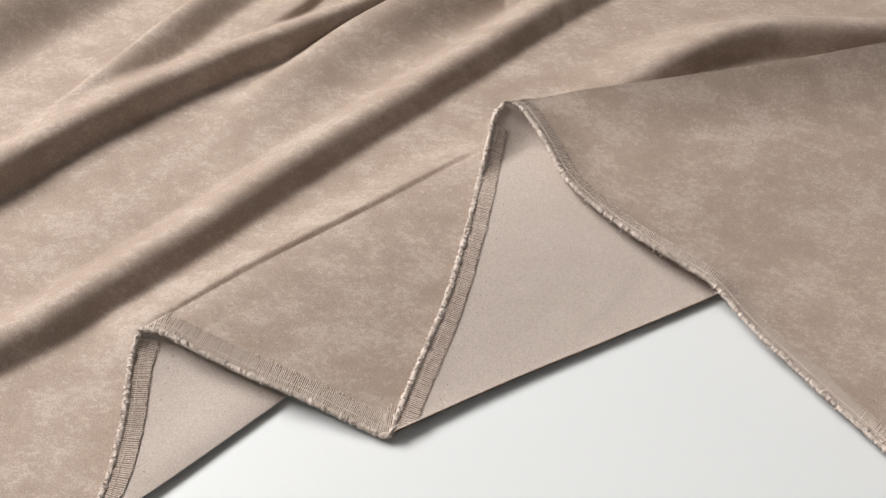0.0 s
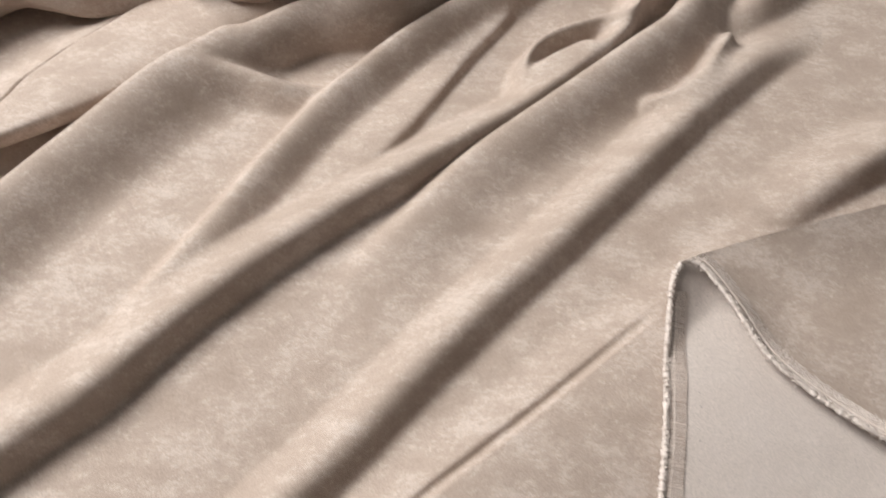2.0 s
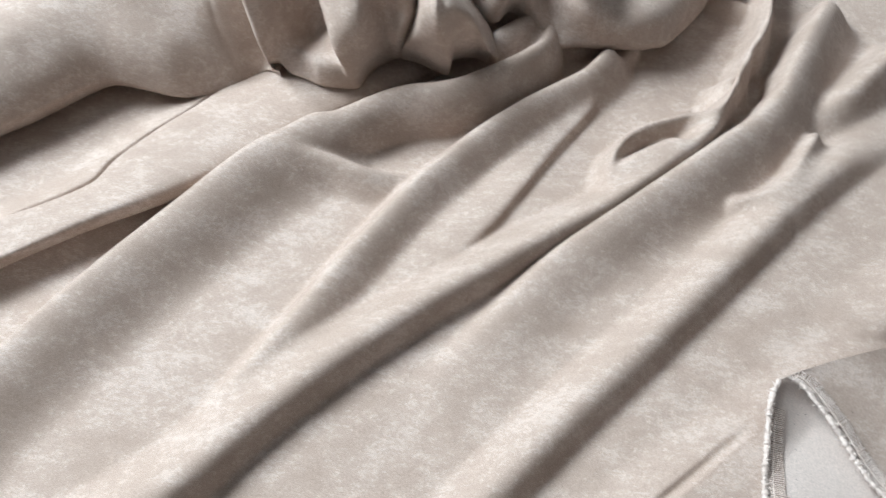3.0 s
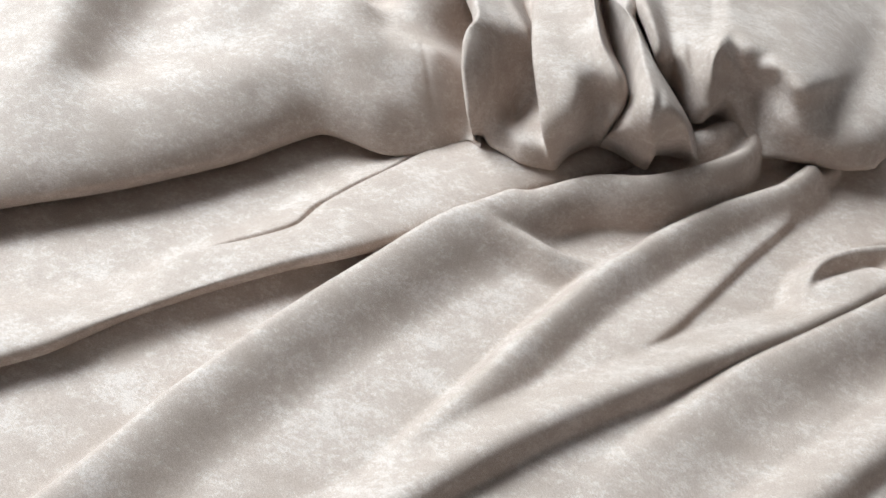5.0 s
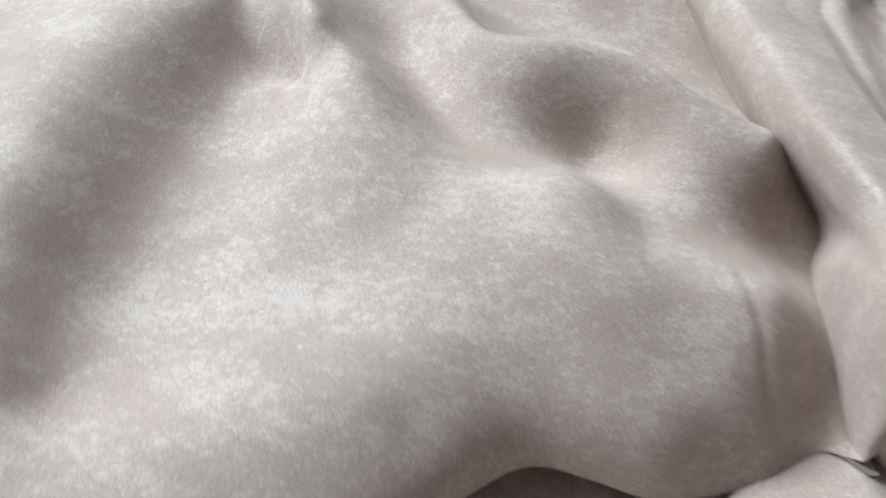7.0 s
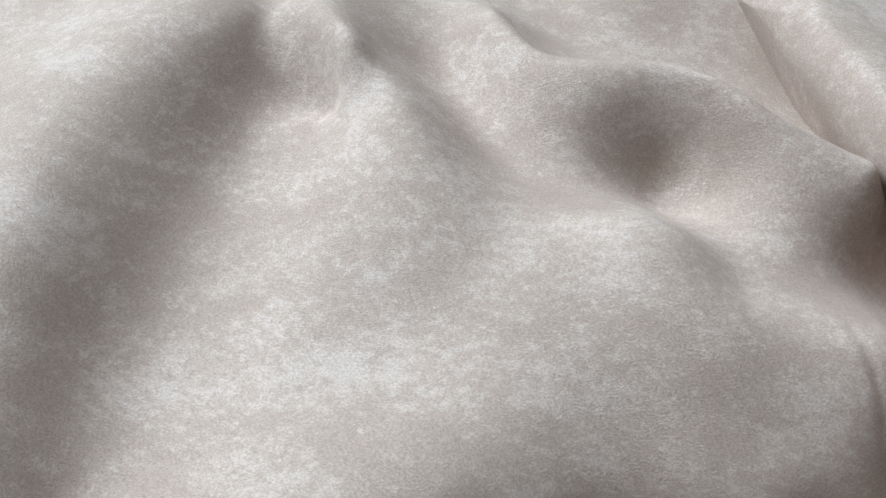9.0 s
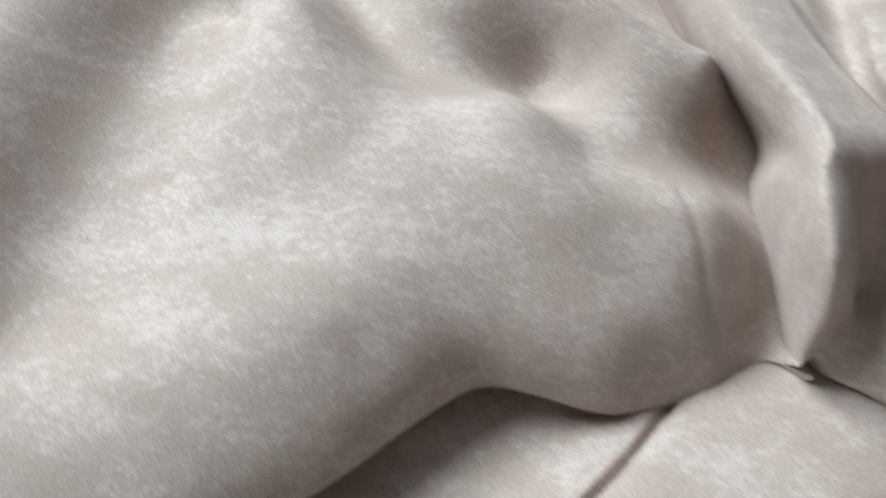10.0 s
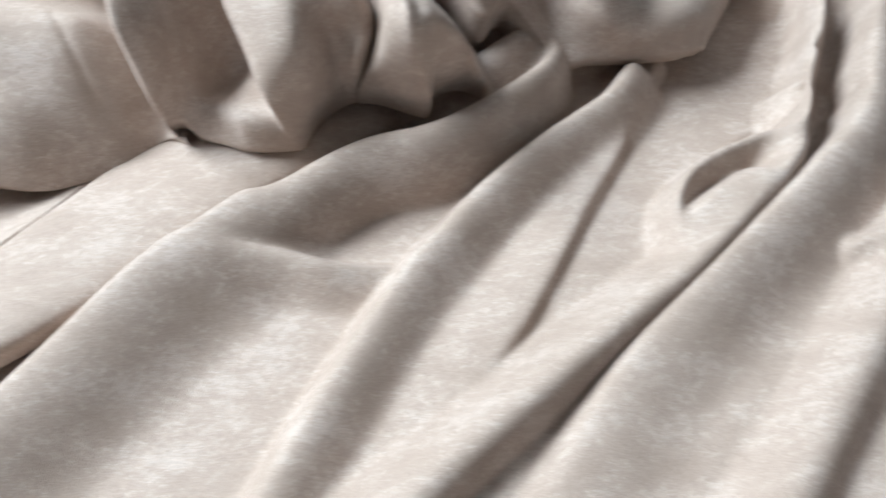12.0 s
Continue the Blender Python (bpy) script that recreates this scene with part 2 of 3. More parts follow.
# far fold
MAIN_FOLDS.append(([(0.138, 0.521, 0.012), (0.166, 0.539, 0.022), (0.207, 0.575, 0.026)], (.02, 2.0), (.02, 2.0), 0.0))
R0 = [(-0.149, 0.081, 0.003), (-0.124, 0.101, 0.003), (-0.064, 0.154, 0.003), (0.038, 0.240, 0.003), (0.123, 0.308, 0.004)]
R1 = [(-0.134, 0.177, 0.020), (-0.083, 0.213, 0.022), (-0.027, 0.252, 0.021), (0.039, 0.300, 0.016), (0.113, 0.349, 0.010)]
R2 = [(-0.010, 0.132, 0.0015), (0.047, 0.160, 0.0015), (0.102, 0.185, 0.0015), (0.163, 0.213, 0.0015), (0.248, 0.254, 0.0015), (0.354, 0.303, 0.0015)]
R3 = [(0.049, 0.3215, 0.033), (0.073, 0.331, 0.028), (0.101, 0.338, 0.029), (0.158, 0.351, 0.029), (0.229, 0.368, 0.029), (0.299, 0.387, 0.030), (0.396, 0.413, 0.030)]
DE = [(-0.149, 0.081, 0.005), (-0.139, 0.100, 0.006), (-0.136, 0.131, 0.008), (-0.137, 0.163, 0.013), (-0.134, 0.177, 0.020)]
AE = [(-0.134, 0.177, 0.020), (-0.123, 0.176, 0.021), (-0.108, 0.169, 0.019), (-0.080, 0.157, 0.015), (-0.058, 0.149, 0.012), (-0.033, 0.139, 0.007), (-0.016, 0.132, 0.004), (-0.010, 0.132, 0.004)]
BE = [(-0.010, 0.132, 0.004), (-0.001, 0.157, 0.007), (0.016, 0.200, 0.010), (0.027, 0.240, 0.014), (0.038, 0.290, 0.024), (0.043, 0.312, 0.031), (0.049, 0.3215, 0.033)]
CE = [(0.049, 0.3215, 0.033), (0.057, 0.321, 0.034), (0.064, 0.312, 0.032), (0.072, 0.298, 0.029), (0.085, 0.272, 0.024), (0.112, 0.246, 0.020), (0.144, 0.224, 0.016), (0.159, 0.213, 0.014), (0.175, 0.190, 0.011), (0.203, 0.157, 0.008), (0.229, 0.127, 0.006), (0.273, 0.075, 0.005)]
FAR = [(0.273, 0.075, 0.005), (0.349, 0.156, 0.008), (0.436, 0.241, 0.012), (0.561, 0.347, 0.020)]
EDGE = [(-0.567, 0.392, 0.028), (-0.512, 0.417, 0.028), (-0.477, 0.433, 0.028), (-0.441, 0.449, 0.028), (-0.405, 0.469, 0.028), (-0.368, 0.493, 0.025), (-0.338, 0.519, 0.023), (-0.321, 0.529, 0.024), (-0.303, 0.5285, 0.02), (-0.283, 0.526, 0.014), (-0.268, 0.529, 0.01), (-0.244, 0.536, 0.012), (-0.225, 0.547, 0.016), (-0.21, 0.531, 0.03)]
UPPER_LINES = []
# left shoulder
UPPER_LINES.append([(-0.445, 0.676, 0.0870), (-0.465, 0.651, 0.0865), (-0.484, 0.625, 0.0840), (-0.489, 0.589, 0.0795), (-0.491, 0.552, 0.0735), (-0.484, 0.518, 0.0680)])
# beyond the shoulder
UPPER_LINES.append([(-0.508, 0.679, 0.0800), (-0.527, 0.644, 0.0760), (-0.526, 0.589, 0.0710), (-0.510, 0.525, 0.0640)])
# foot of the shoulder
UPPER_LINES.append([(-0.414, 0.650, 0.0690), (-0.438, 0.640, 0.0645), (-0.450, 0.616, 0.0605), (-0.460, 0.589, 0.0580), (-0.466, 0.561, 0.0555), (-0.464, 0.524, 0.0520)])
# notch
UPPER_LINES.append([(-0.439, 0.679, 0.0840), (-0.423, 0.665, 0.0800), (-0.412, 0.652, 0.0735)])
# beside the notch
UPPER_LINES.append([(-0.432, 0.678, 0.0865), (-0.416, 0.660, 0.0850), (-0.405, 0.644, 0.0800)])
# brushed spine
UPPER_LINES.append([(-0.414, 0.687, 0.0880), (-0.402, 0.664, 0.0870), (-0.389, 0.640, 0.0850), (-0.376, 0.617, 0.0780), (-0.363, 0.595, 0.0690)])
# valley under the back ridge
UPPER_LINES.append([(-0.378, 0.691, 0.0750), (-0.366, 0.663, 0.0690), (-0.357, 0.639, 0.0655), (-0.345, 0.628, 0.0655), (-0.325, 0.638, 0.0660), (-0.303, 0.641, 0.0670), (-0.289, 0.630, 0.0680)])
# back ridge
UPPER_LINES.append([(-0.364, 0.690, 0.0840), (-0.355, 0.673, 0.0850), (-0.346, 0.662, 0.0860), (-0.325, 0.656, 0.0900), (-0.309, 0.653, 0.0910), (-0.295, 0.645, 0.0900), (-0.281, 0.636, 0.0880), (-0.263, 0.631, 0.0830), (-0.250, 0.625, 0.0800)])
# back of the ridge
UPPER_LINES.append([(-0.360, 0.698, 0.0770), (-0.351, 0.681, 0.0780), (-0.342, 0.670, 0.0790), (-0.321, 0.664, 0.0830), (-0.305, 0.661, 0.0840), (-0.291, 0.653, 0.0830), (-0.277, 0.644, 0.0810), (-0.259, 0.639, 0.0760), (-0.246, 0.633, 0.0730)])
# behind the back ridge
UPPER_LINES.append([(-0.355, 0.723, 0.0660), (-0.333, 0.706, 0.0640), (-0.308, 0.701, 0.0620), (-0.284, 0.696, 0.0580), (-0.264, 0.687, 0.0540), (-0.242, 0.680, 0.0480)])
# far side
UPPER_LINES.append([(-0.342, 0.733, 0.0700), (-0.316, 0.716, 0.0680), (-0.290, 0.717, 0.0660), (-0.263, 0.709, 0.0580)])
# hump
UPPER_LINES.append([(-0.331, 0.616, 0.0695), (-0.318, 0.613, 0.0715), (-0.307, 0.601, 0.0740), (-0.303, 0.586, 0.0725), (-0.295, 0.575, 0.0690)])
# wedge hollow
UPPER_LINES.append([(-0.289, 0.591, 0.0645), (-0.276, 0.595, 0.0620), (-0.260, 0.602, 0.0580), (-0.238, 0.616, 0.0510)])
# bright ridge
UPPER_LINES.append([(-0.292, 0.569, 0.0655), (-0.277, 0.573, 0.0650), (-0.263, 0.575, 0.0650), (-0.252, 0.575, 0.0630)])
# front fall
UPPER_LINES.append([(-0.318, 0.555, 0.0550), (-0.303, 0.552, 0.0530), (-0.288, 0.551, 0.0510), (-0.272, 0.552, 0.0500)])
# middle
UPPER_LINES.append([(-0.412, 0.575, 0.0565), (-0.385, 0.568, 0.0575), (-0.362, 0.574, 0.0630), (-0.339, 0.583, 0.0690), (-0.339, 0.565, 0.0620)])
# front
UPPER_LINES.append([(-0.455, 0.485, 0.0530), (-0.428, 0.508, 0.0540), (-0.392, 0.523, 0.0555), (-0.364, 0.533, 0.0540), (-0.337, 0.541, 0.0500)])
# front bulge
UPPER_LINES.append([(-0.441, 0.465, 0.0440), (-0.408, 0.489, 0.0470), (-0.377, 0.512, 0.0480), (-0.357, 0.526, 0.0470)])
# right front
UPPER_LINES.append([(-0.302, 0.544, 0.0485), (-0.278, 0.545, 0.0465), (-0.258, 0.550, 0.0455)])
# right front lip
UPPER_LINES.append([(-0.293, 0.527, 0.0370), (-0.271, 0.532, 0.0340), (-0.249, 0.541, 0.0320), (-0.231, 0.552, 0.0310)])
ROLL = []
ROLL.append([(-0.578, 0.312, 0.008), (-0.554, 0.310, 0.017), (-0.542, 0.286, 0.022), (-0.536, 0.275, 0.020), (-0.540, 0.271, 0.011)])
ROLL.append([(-0.526, 0.340, 0.008), (-0.503, 0.337, 0.017), (-0.494, 0.314, 0.023), (-0.489, 0.303, 0.021), (-0.493, 0.300, 0.012)])
ROLL.append([(-0.474, 0.365, 0.008), (-0.454, 0.360, 0.017), (-0.447, 0.339, 0.023), (-0.444, 0.330, 0.021), (-0.447, 0.328, 0.012)])
ROLL.append([(-0.440, 0.377, 0.008), (-0.421, 0.371, 0.017), (-0.418, 0.352, 0.023), (-0.417, 0.345, 0.021), (-0.421, 0.344, 0.012)])
ROLL.append([(-0.411, 0.387, 0.008), (-0.394, 0.381, 0.017), (-0.390, 0.371, 0.022), (-0.388, 0.369, 0.020), (-0.391, 0.371, 0.011)])
ROLL.append([(-0.377, 0.419, 0.005), (-0.375, 0.416, 0.018), (-0.357, 0.396, 0.023), (-0.352, 0.394, 0.021), (-0.353, 0.397, 0.012)])
ROLL.append([(-0.339, 0.440, 0.005), (-0.337, 0.437, 0.018), (-0.320, 0.421, 0.024), (-0.313, 0.418, 0.022), (-0.312, 0.421, 0.013)])
ROLL.append([(-0.316, 0.455, 0.005), (-0.314, 0.452, 0.018), (-0.295, 0.436, 0.025), (-0.285, 0.433, 0.023), (-0.282, 0.435, 0.014)])
ROLL.append([(-0.304, 0.475, 0.005), (-0.302, 0.472, 0.018), (-0.278, 0.455, 0.024), (-0.264, 0.448, 0.022), (-0.259, 0.449, 0.013)])
ROLL.append([(-0.279, 0.503, 0.005), (-0.277, 0.500, 0.018), (-0.249, 0.481, 0.023), (-0.231, 0.472, 0.021), (-0.224, 0.473, 0.012)])
ROLL.append([(-0.254, 0.532, 0.005), (-0.252, 0.529, 0.014), (-0.216, 0.508, 0.021), (-0.194, 0.503, 0.019), (-0.185, 0.506, 0.010)])
ROLL.append([(-0.221, 0.558, 0.005), (-0.219, 0.555, 0.014), (-0.177, 0.533, 0.022), (-0.152, 0.529, 0.017), (-0.141, 0.534, 0.008)])
ROLL.append([(-0.191, 0.579, 0.005), (-0.189, 0.576, 0.014), (-0.141, 0.558, 0.019), (-0.114, 0.557, 0.014), (-0.101, 0.563, 0.005)])
PIPE = []
PIPE.append([(-0.267, 0.767, 0.050), (-0.244, 0.674, 0.045), (-0.222, 0.627, 0.040), (-0.226, 0.607, 0.035), (-0.224, 0.582, 0.030), (-0.220, 0.556, 0.022), (-0.217, 0.544, 0.018)])
PIPE.append([(-0.268, 0.711, 0.075), (-0.249, 0.640, 0.075), (-0.230, 0.592, 0.075), (-0.233, 0.577, 0.070), (-0.231, 0.556, 0.062), (-0.225, 0.541, 0.045), (-0.220, 0.538, 0.030)])
PIPE.append([(-0.258, 0.688, 0.090), (-0.243, 0.623, 0.092), (-0.228, 0.582, 0.092), (-0.232, 0.564, 0.090), (-0.230, 0.545, 0.082), (-0.224, 0.538, 0.062), (-0.219, 0.538, 0.037)])
PIPE.append([(-0.248, 0.690, 0.090), (-0.234, 0.631, 0.093), (-0.222, 0.585, 0.090), (-0.222, 0.569, 0.086), (-0.217, 0.554, 0.073), (-0.210, 0.550, 0.050), (-0.214, 0.541, 0.032)])
PIPE.append([(-0.237, 0.687, 0.087), (-0.224, 0.632, 0.090), (-0.209, 0.586, 0.085), (-0.207, 0.577, 0.068), (-0.204, 0.568, 0.052), (-0.201, 0.559, 0.036), (-0.205, 0.545, 0.037), (-0.208, 0.537, 0.025)])
PIPE.append([(-0.229, 0.687, 0.085), (-0.217, 0.625, 0.088), (-0.196, 0.586, 0.082), (-0.190, 0.585, 0.058), (-0.190, 0.576, 0.040), (-0.195, 0.565, 0.029), (-0.197, 0.540, 0.039), (-0.198, 0.531, 0.026)])
PIPE.append([(-0.223, 0.691, 0.083), (-0.204, 0.624, 0.076), (-0.186, 0.597, 0.066), (-0.179, 0.580, 0.052), (-0.179, 0.565, 0.041), (-0.184, 0.548, 0.042), (-0.187, 0.529, 0.042), (-0.187, 0.524, 0.027)])
PIPE.append([(-0.213, 0.693, 0.083), (-0.199, 0.624, 0.072), (-0.186, 0.593, 0.070), (-0.180, 0.570, 0.060), (-0.175, 0.554, 0.050), (-0.173, 0.537, 0.045), (-0.173, 0.525, 0.041), (-0.173, 0.523, 0.026)])
PIPE.append([(-0.178, 0.759, 0.050), (-0.193, 0.652, 0.081), (-0.195, 0.618, 0.081), (-0.192, 0.572, 0.088), (-0.188, 0.550, 0.084), (-0.182, 0.535, 0.072), (-0.177, 0.522, 0.060), (-0.171, 0.521, 0.044), (-0.163, 0.527, 0.022)])
PIPE.append([(-0.183, 0.738, 0.055), (-0.179, 0.649, 0.086), (-0.176, 0.609, 0.089), (-0.170, 0.569, 0.092), (-0.164, 0.540, 0.088), (-0.160, 0.526, 0.075), (-0.157, 0.528, 0.050), (-0.156, 0.535, 0.033)])
PIPE.append([(-0.167, 0.673, 0.085), (-0.161, 0.606, 0.094), (-0.156, 0.567, 0.096), (-0.148, 0.546, 0.090), (-0.147, 0.548, 0.066), (-0.146, 0.543, 0.050), (-0.144, 0.545, 0.034)])
PIPE.append([(-0.159, 0.648, 0.090), (-0.157, 0.602, 0.098), (-0.149, 0.562, 0.097), (-0.136, 0.542, 0.090), (-0.131, 0.543, 0.070), (-0.136, 0.539, 0.058), (-0.138, 0.543, 0.040)])
PIPE.append([(-0.151, 0.709, 0.050), (-0.148, 0.669, 0.050), (-0.138, 0.622, 0.050), (-0.125, 0.588, 0.050), (-0.124, 0.570, 0.045), (-0.129, 0.558, 0.040), (-0.135, 0.551, 0.030)])
STRIP = []
STRIP.append([(-0.147, 0.665, 0.055), (-0.139, 0.625, 0.052), (-0.129, 0.585, 0.055), (-0.128, 0.559, 0.055), (-0.133, 0.543, 0.050), (-0.137, 0.545, 0.036)])
STRIP.append([(-0.146, 0.634, 0.080), (-0.135, 0.607, 0.076), (-0.129, 0.572, 0.080), (-0.126, 0.539, 0.084), (-0.127, 0.530, 0.070), (-0.128, 0.537, 0.044)])
STRIP.append([(-0.138, 0.611, 0.090), (-0.130, 0.591, 0.090), (-0.124, 0.554, 0.092), (-0.118, 0.530, 0.090), (-0.116, 0.522, 0.076), (-0.108, 0.527, 0.042)])
STRIP.append([(-0.132, 0.609, 0.086), (-0.125, 0.584, 0.088), (-0.116, 0.556, 0.088), (-0.109, 0.531, 0.086), (-0.105, 0.528, 0.072), (-0.105, 0.531, 0.056)])
STRIP.append([(-0.128, 0.617, 0.078), (-0.119, 0.587, 0.078), (-0.110, 0.559, 0.080), (-0.100, 0.535, 0.078), (-0.094, 0.533, 0.065), (-0.090, 0.540, 0.046)])
STRIP.append([(-0.125, 0.625, 0.070), (-0.114, 0.589, 0.070), (-0.103, 0.563, 0.070), (-0.092, 0.541, 0.066), (-0.086, 0.536, 0.054), (-0.080, 0.542, 0.036)])
STRIP.append([(-0.117, 0.663, 0.040), (-0.106, 0.624, 0.040), (-0.093, 0.595, 0.040), (-0.081, 0.574, 0.035), (-0.076, 0.560, 0.030), (-0.074, 0.552, 0.025)])
SLOPE = []
SLOPE.append([(-0.150, 0.724, 0.050), (-0.135, 0.682, 0.050), (-0.117, 0.641, 0.050), (-0.108, 0.614, 0.050), (-0.104, 0.612, 0.045)])
SLOPE.append([(-0.151, 0.681, 0.080), (-0.138, 0.642, 0.080), (-0.123, 0.608, 0.080), (-0.115, 0.589, 0.075), (-0.109, 0.594, 0.062)])
SLOPE.append([(-0.140, 0.669, 0.090), (-0.128, 0.628, 0.092), (-0.119, 0.599, 0.090), (-0.111, 0.586, 0.080), (-0.106, 0.591, 0.064)])
SLOPE.append([(-0.123, 0.681, 0.082), (-0.113, 0.642, 0.080), (-0.107, 0.613, 0.077), (-0.102, 0.595, 0.072), (-0.099, 0.593, 0.062)])
SLOPE.append([(-0.104, 0.689, 0.080), (-0.098, 0.640, 0.080), (-0.096, 0.608, 0.078), (-0.096, 0.589, 0.074), (-0.093, 0.587, 0.062)])
SLOPE.append([(-0.088, 0.693, 0.080), (-0.086, 0.637, 0.080), (-0.089, 0.602, 0.080), (-0.088, 0.583, 0.070), (-0.081, 0.571, 0.056)])
SLOPE.append([(-0.081, 0.688, 0.080), (-0.079, 0.633, 0.080), (-0.084, 0.596, 0.082), (-0.082, 0.576, 0.072), (-0.074, 0.569, 0.054)])
SLOPE.append([(-0.074, 0.683, 0.080), (-0.075, 0.625, 0.082), (-0.081, 0.586, 0.086), (-0.079, 0.573, 0.076), (-0.069, 0.576, 0.054)])
SLOPE.append([(-0.066, 0.685, 0.080), (-0.069, 0.618, 0.084), (-0.076, 0.587, 0.088), (-0.069, 0.587, 0.070), (-0.060, 0.582, 0.050)])
SLOPE.append([(-0.050, 0.692, 0.078), (-0.051, 0.628, 0.080), (-0.059, 0.594, 0.085), (-0.052, 0.594, 0.062), (-0.043, 0.589, 0.045), (-0.036, 0.564, 0.028)])
SLOPE.append([(-0.029, 0.703, 0.074), (-0.034, 0.623, 0.078), (-0.042, 0.587, 0.082), (-0.036, 0.586, 0.064), (-0.030, 0.574, 0.048), (-0.020, 0.566, 0.026)])
SLOPE.append([(-0.007, 0.714, 0.070), (-0.015, 0.621, 0.074), (-0.022, 0.576, 0.078), (-0.019, 0.572, 0.062), (-0.013, 0.565, 0.046), (0.000, 0.566, 0.024)])
SLOPE.append([(0.084, 0.823, 0.040), (0.066, 0.761, 0.045), (0.049, 0.697, 0.050), (0.036, 0.648, 0.050), (0.024, 0.604, 0.050), (0.019, 0.572, 0.045), (0.024, 0.564, 0.026)])
SLOPE.append([(0.123, 0.826, 0.040), (0.104, 0.766, 0.044), (0.086, 0.707, 0.046), (0.069, 0.653, 0.046), (0.052, 0.611, 0.046), (0.039, 0.579, 0.040), (0.034, 0.567, 0.025)])
SLOPE.append([(0.183, 0.851, 0.030), (0.159, 0.791, 0.032), (0.134, 0.729, 0.034), (0.101, 0.649, 0.034), (0.067, 0.610, 0.034), (0.051, 0.586, 0.030), (0.041, 0.570, 0.023)])
SLOPE.append([(0.224, 0.892, 0.010), (0.199, 0.836, 0.008), (0.170, 0.760, 0.006), (0.134, 0.689, 0.006), (0.103, 0.652, 0.006), (0.074, 0.615, 0.006), (0.055, 0.594, 0.006)])
# pressed creases of the upper layer
PRESSED = []
PRESSED.append(([(-0.262, 0.579, 0.0592), (-0.253, 0.559, 0.0588), (-0.248, 0.549, 0.0590)], (.0022, 1.0), (.0022, 1.0), 0.0))
PRESSED.append(([(-0.247, 0.553, 0.0592), (-0.242, 0.543, 0.0586), (-0.240, 0.538, 0.0588)], (.0018, 1.0), (.0018, 1.0), 0.0))
PRESSED.append(([(-0.347, 0.604, 0.0597), (-0.336, 0.588, 0.0595), (-0.326, 0.570, 0.0598)], (.004, 1.0), (.004, 1.0), 0.0))
BASE = 0.004

# main sheet
STEP = 0.0014
gx, gy = np.arange(-0.72, 0.42, STEP), np.arange(0.04, 0.95, STEP)
X, Y = np.meshgrid(gx, gy, indexing="ij")
xy = np.column_stack([X.ravel(), Y.ravel()])
shift = relax(drape(xy, coarse(MAIN_FOLDS), BASE), len(gx), len(gy), 3) + drape(xy, fine(MAIN_FOLDS), BASE)
verts = np.column_stack([xy, np.full(len(xy), BASE)]) + shift
r0 = np.array(R0)
lx = np.r_[r0[0, 0] - (r0[1, 0] - r0[0, 0]) * 5, r0[:, 0], 0.6]
ly = np.r_[r0[0, 1] - (r0[1, 1] - r0[0, 1]) * 5, r0[:, 1], r0[-1, 1] + 0.05]
verts[:, 2] = np.maximum(verts[:, 2], 0.0015)
keep = xy[:, 1] > np.interp(xy[:, 0], lx, ly)
verts[:, 2] += 0.0006 * np.sin(xy[:, 0] * 61 + 2 * np.sin(xy[:, 1] * 37)) * np.sin(xy[:, 1] * 53 + 1)
mesh_of("main_sheet", verts, len(gx), len(gy), FACE, fabric, keep)


# pleats at the cut edge
def rail_shift(rail, dx, dy):
    return [(x + dx, y + dy, z) for x, y, z in rail]


def strip(name, ra, rb, edge, ka, kb, mat, folds=(), over=None, nu=100, nv=150):
    """The cloth between two fold lines ra and rb; its cut edge runs along edge. ka, kb: how round it leaves and meets them."""
    a, b, e = smooth_line(ra, nv), smooth_line(rb, nv), smooth_line(edge, nu)
    u = np.linspace(0, 1, nu)[:, None, None]
    h00, h10, h01, h11 = 2 * u ** 3 - 3 * u ** 2 + 1, u ** 3 - 2 * u ** 2 + u, -2 * u ** 3 + 3 * u ** 2, u ** 3 - u ** 2
    p = (1 - u) * a[None] + u * b[None]
    p[:, :, 2:] += h10 * ka + h11 * kb
    fade = np.exp(-np.linspace(0, 1, nv) * 5)[None, :, None]
    p += (e[:, None] - p[:, :1]) * fade
    if folds:
        flat = p.reshape(-1, 3)
        p = (flat + drape(flat[:, :2], folds, 0.0)).reshape(p.shape)
    if over is not None:
        tree = KDTree(over.shape[0] * over.shape[1])
        for i, v in enumerate(over.reshape(-1, 3)):
            tree.insert((v[0], v[1], 0), i)
        tree.balance()
        for v in p.reshape(-1, 3):
            co, i, far = tree.find((v[0], v[1], 0))
            if far < 0.004:
                v[2] = max(v[2], over.reshape(-1, 3)[i][2] + 0.0026)
        for _ in range(8):
            p[1:-1, 1:-1, 2] = (2 * p[1:-1, 1:-1, 2] + p[:-2, 1:-1, 2] + p[2:, 1:-1, 2] + p[1:-1, :-2, 2] + p[1:-1, 2:, 2]) / 6
    mesh_of(name, p.reshape(-1, 3), nu, nv, mat, fabric)
    return p


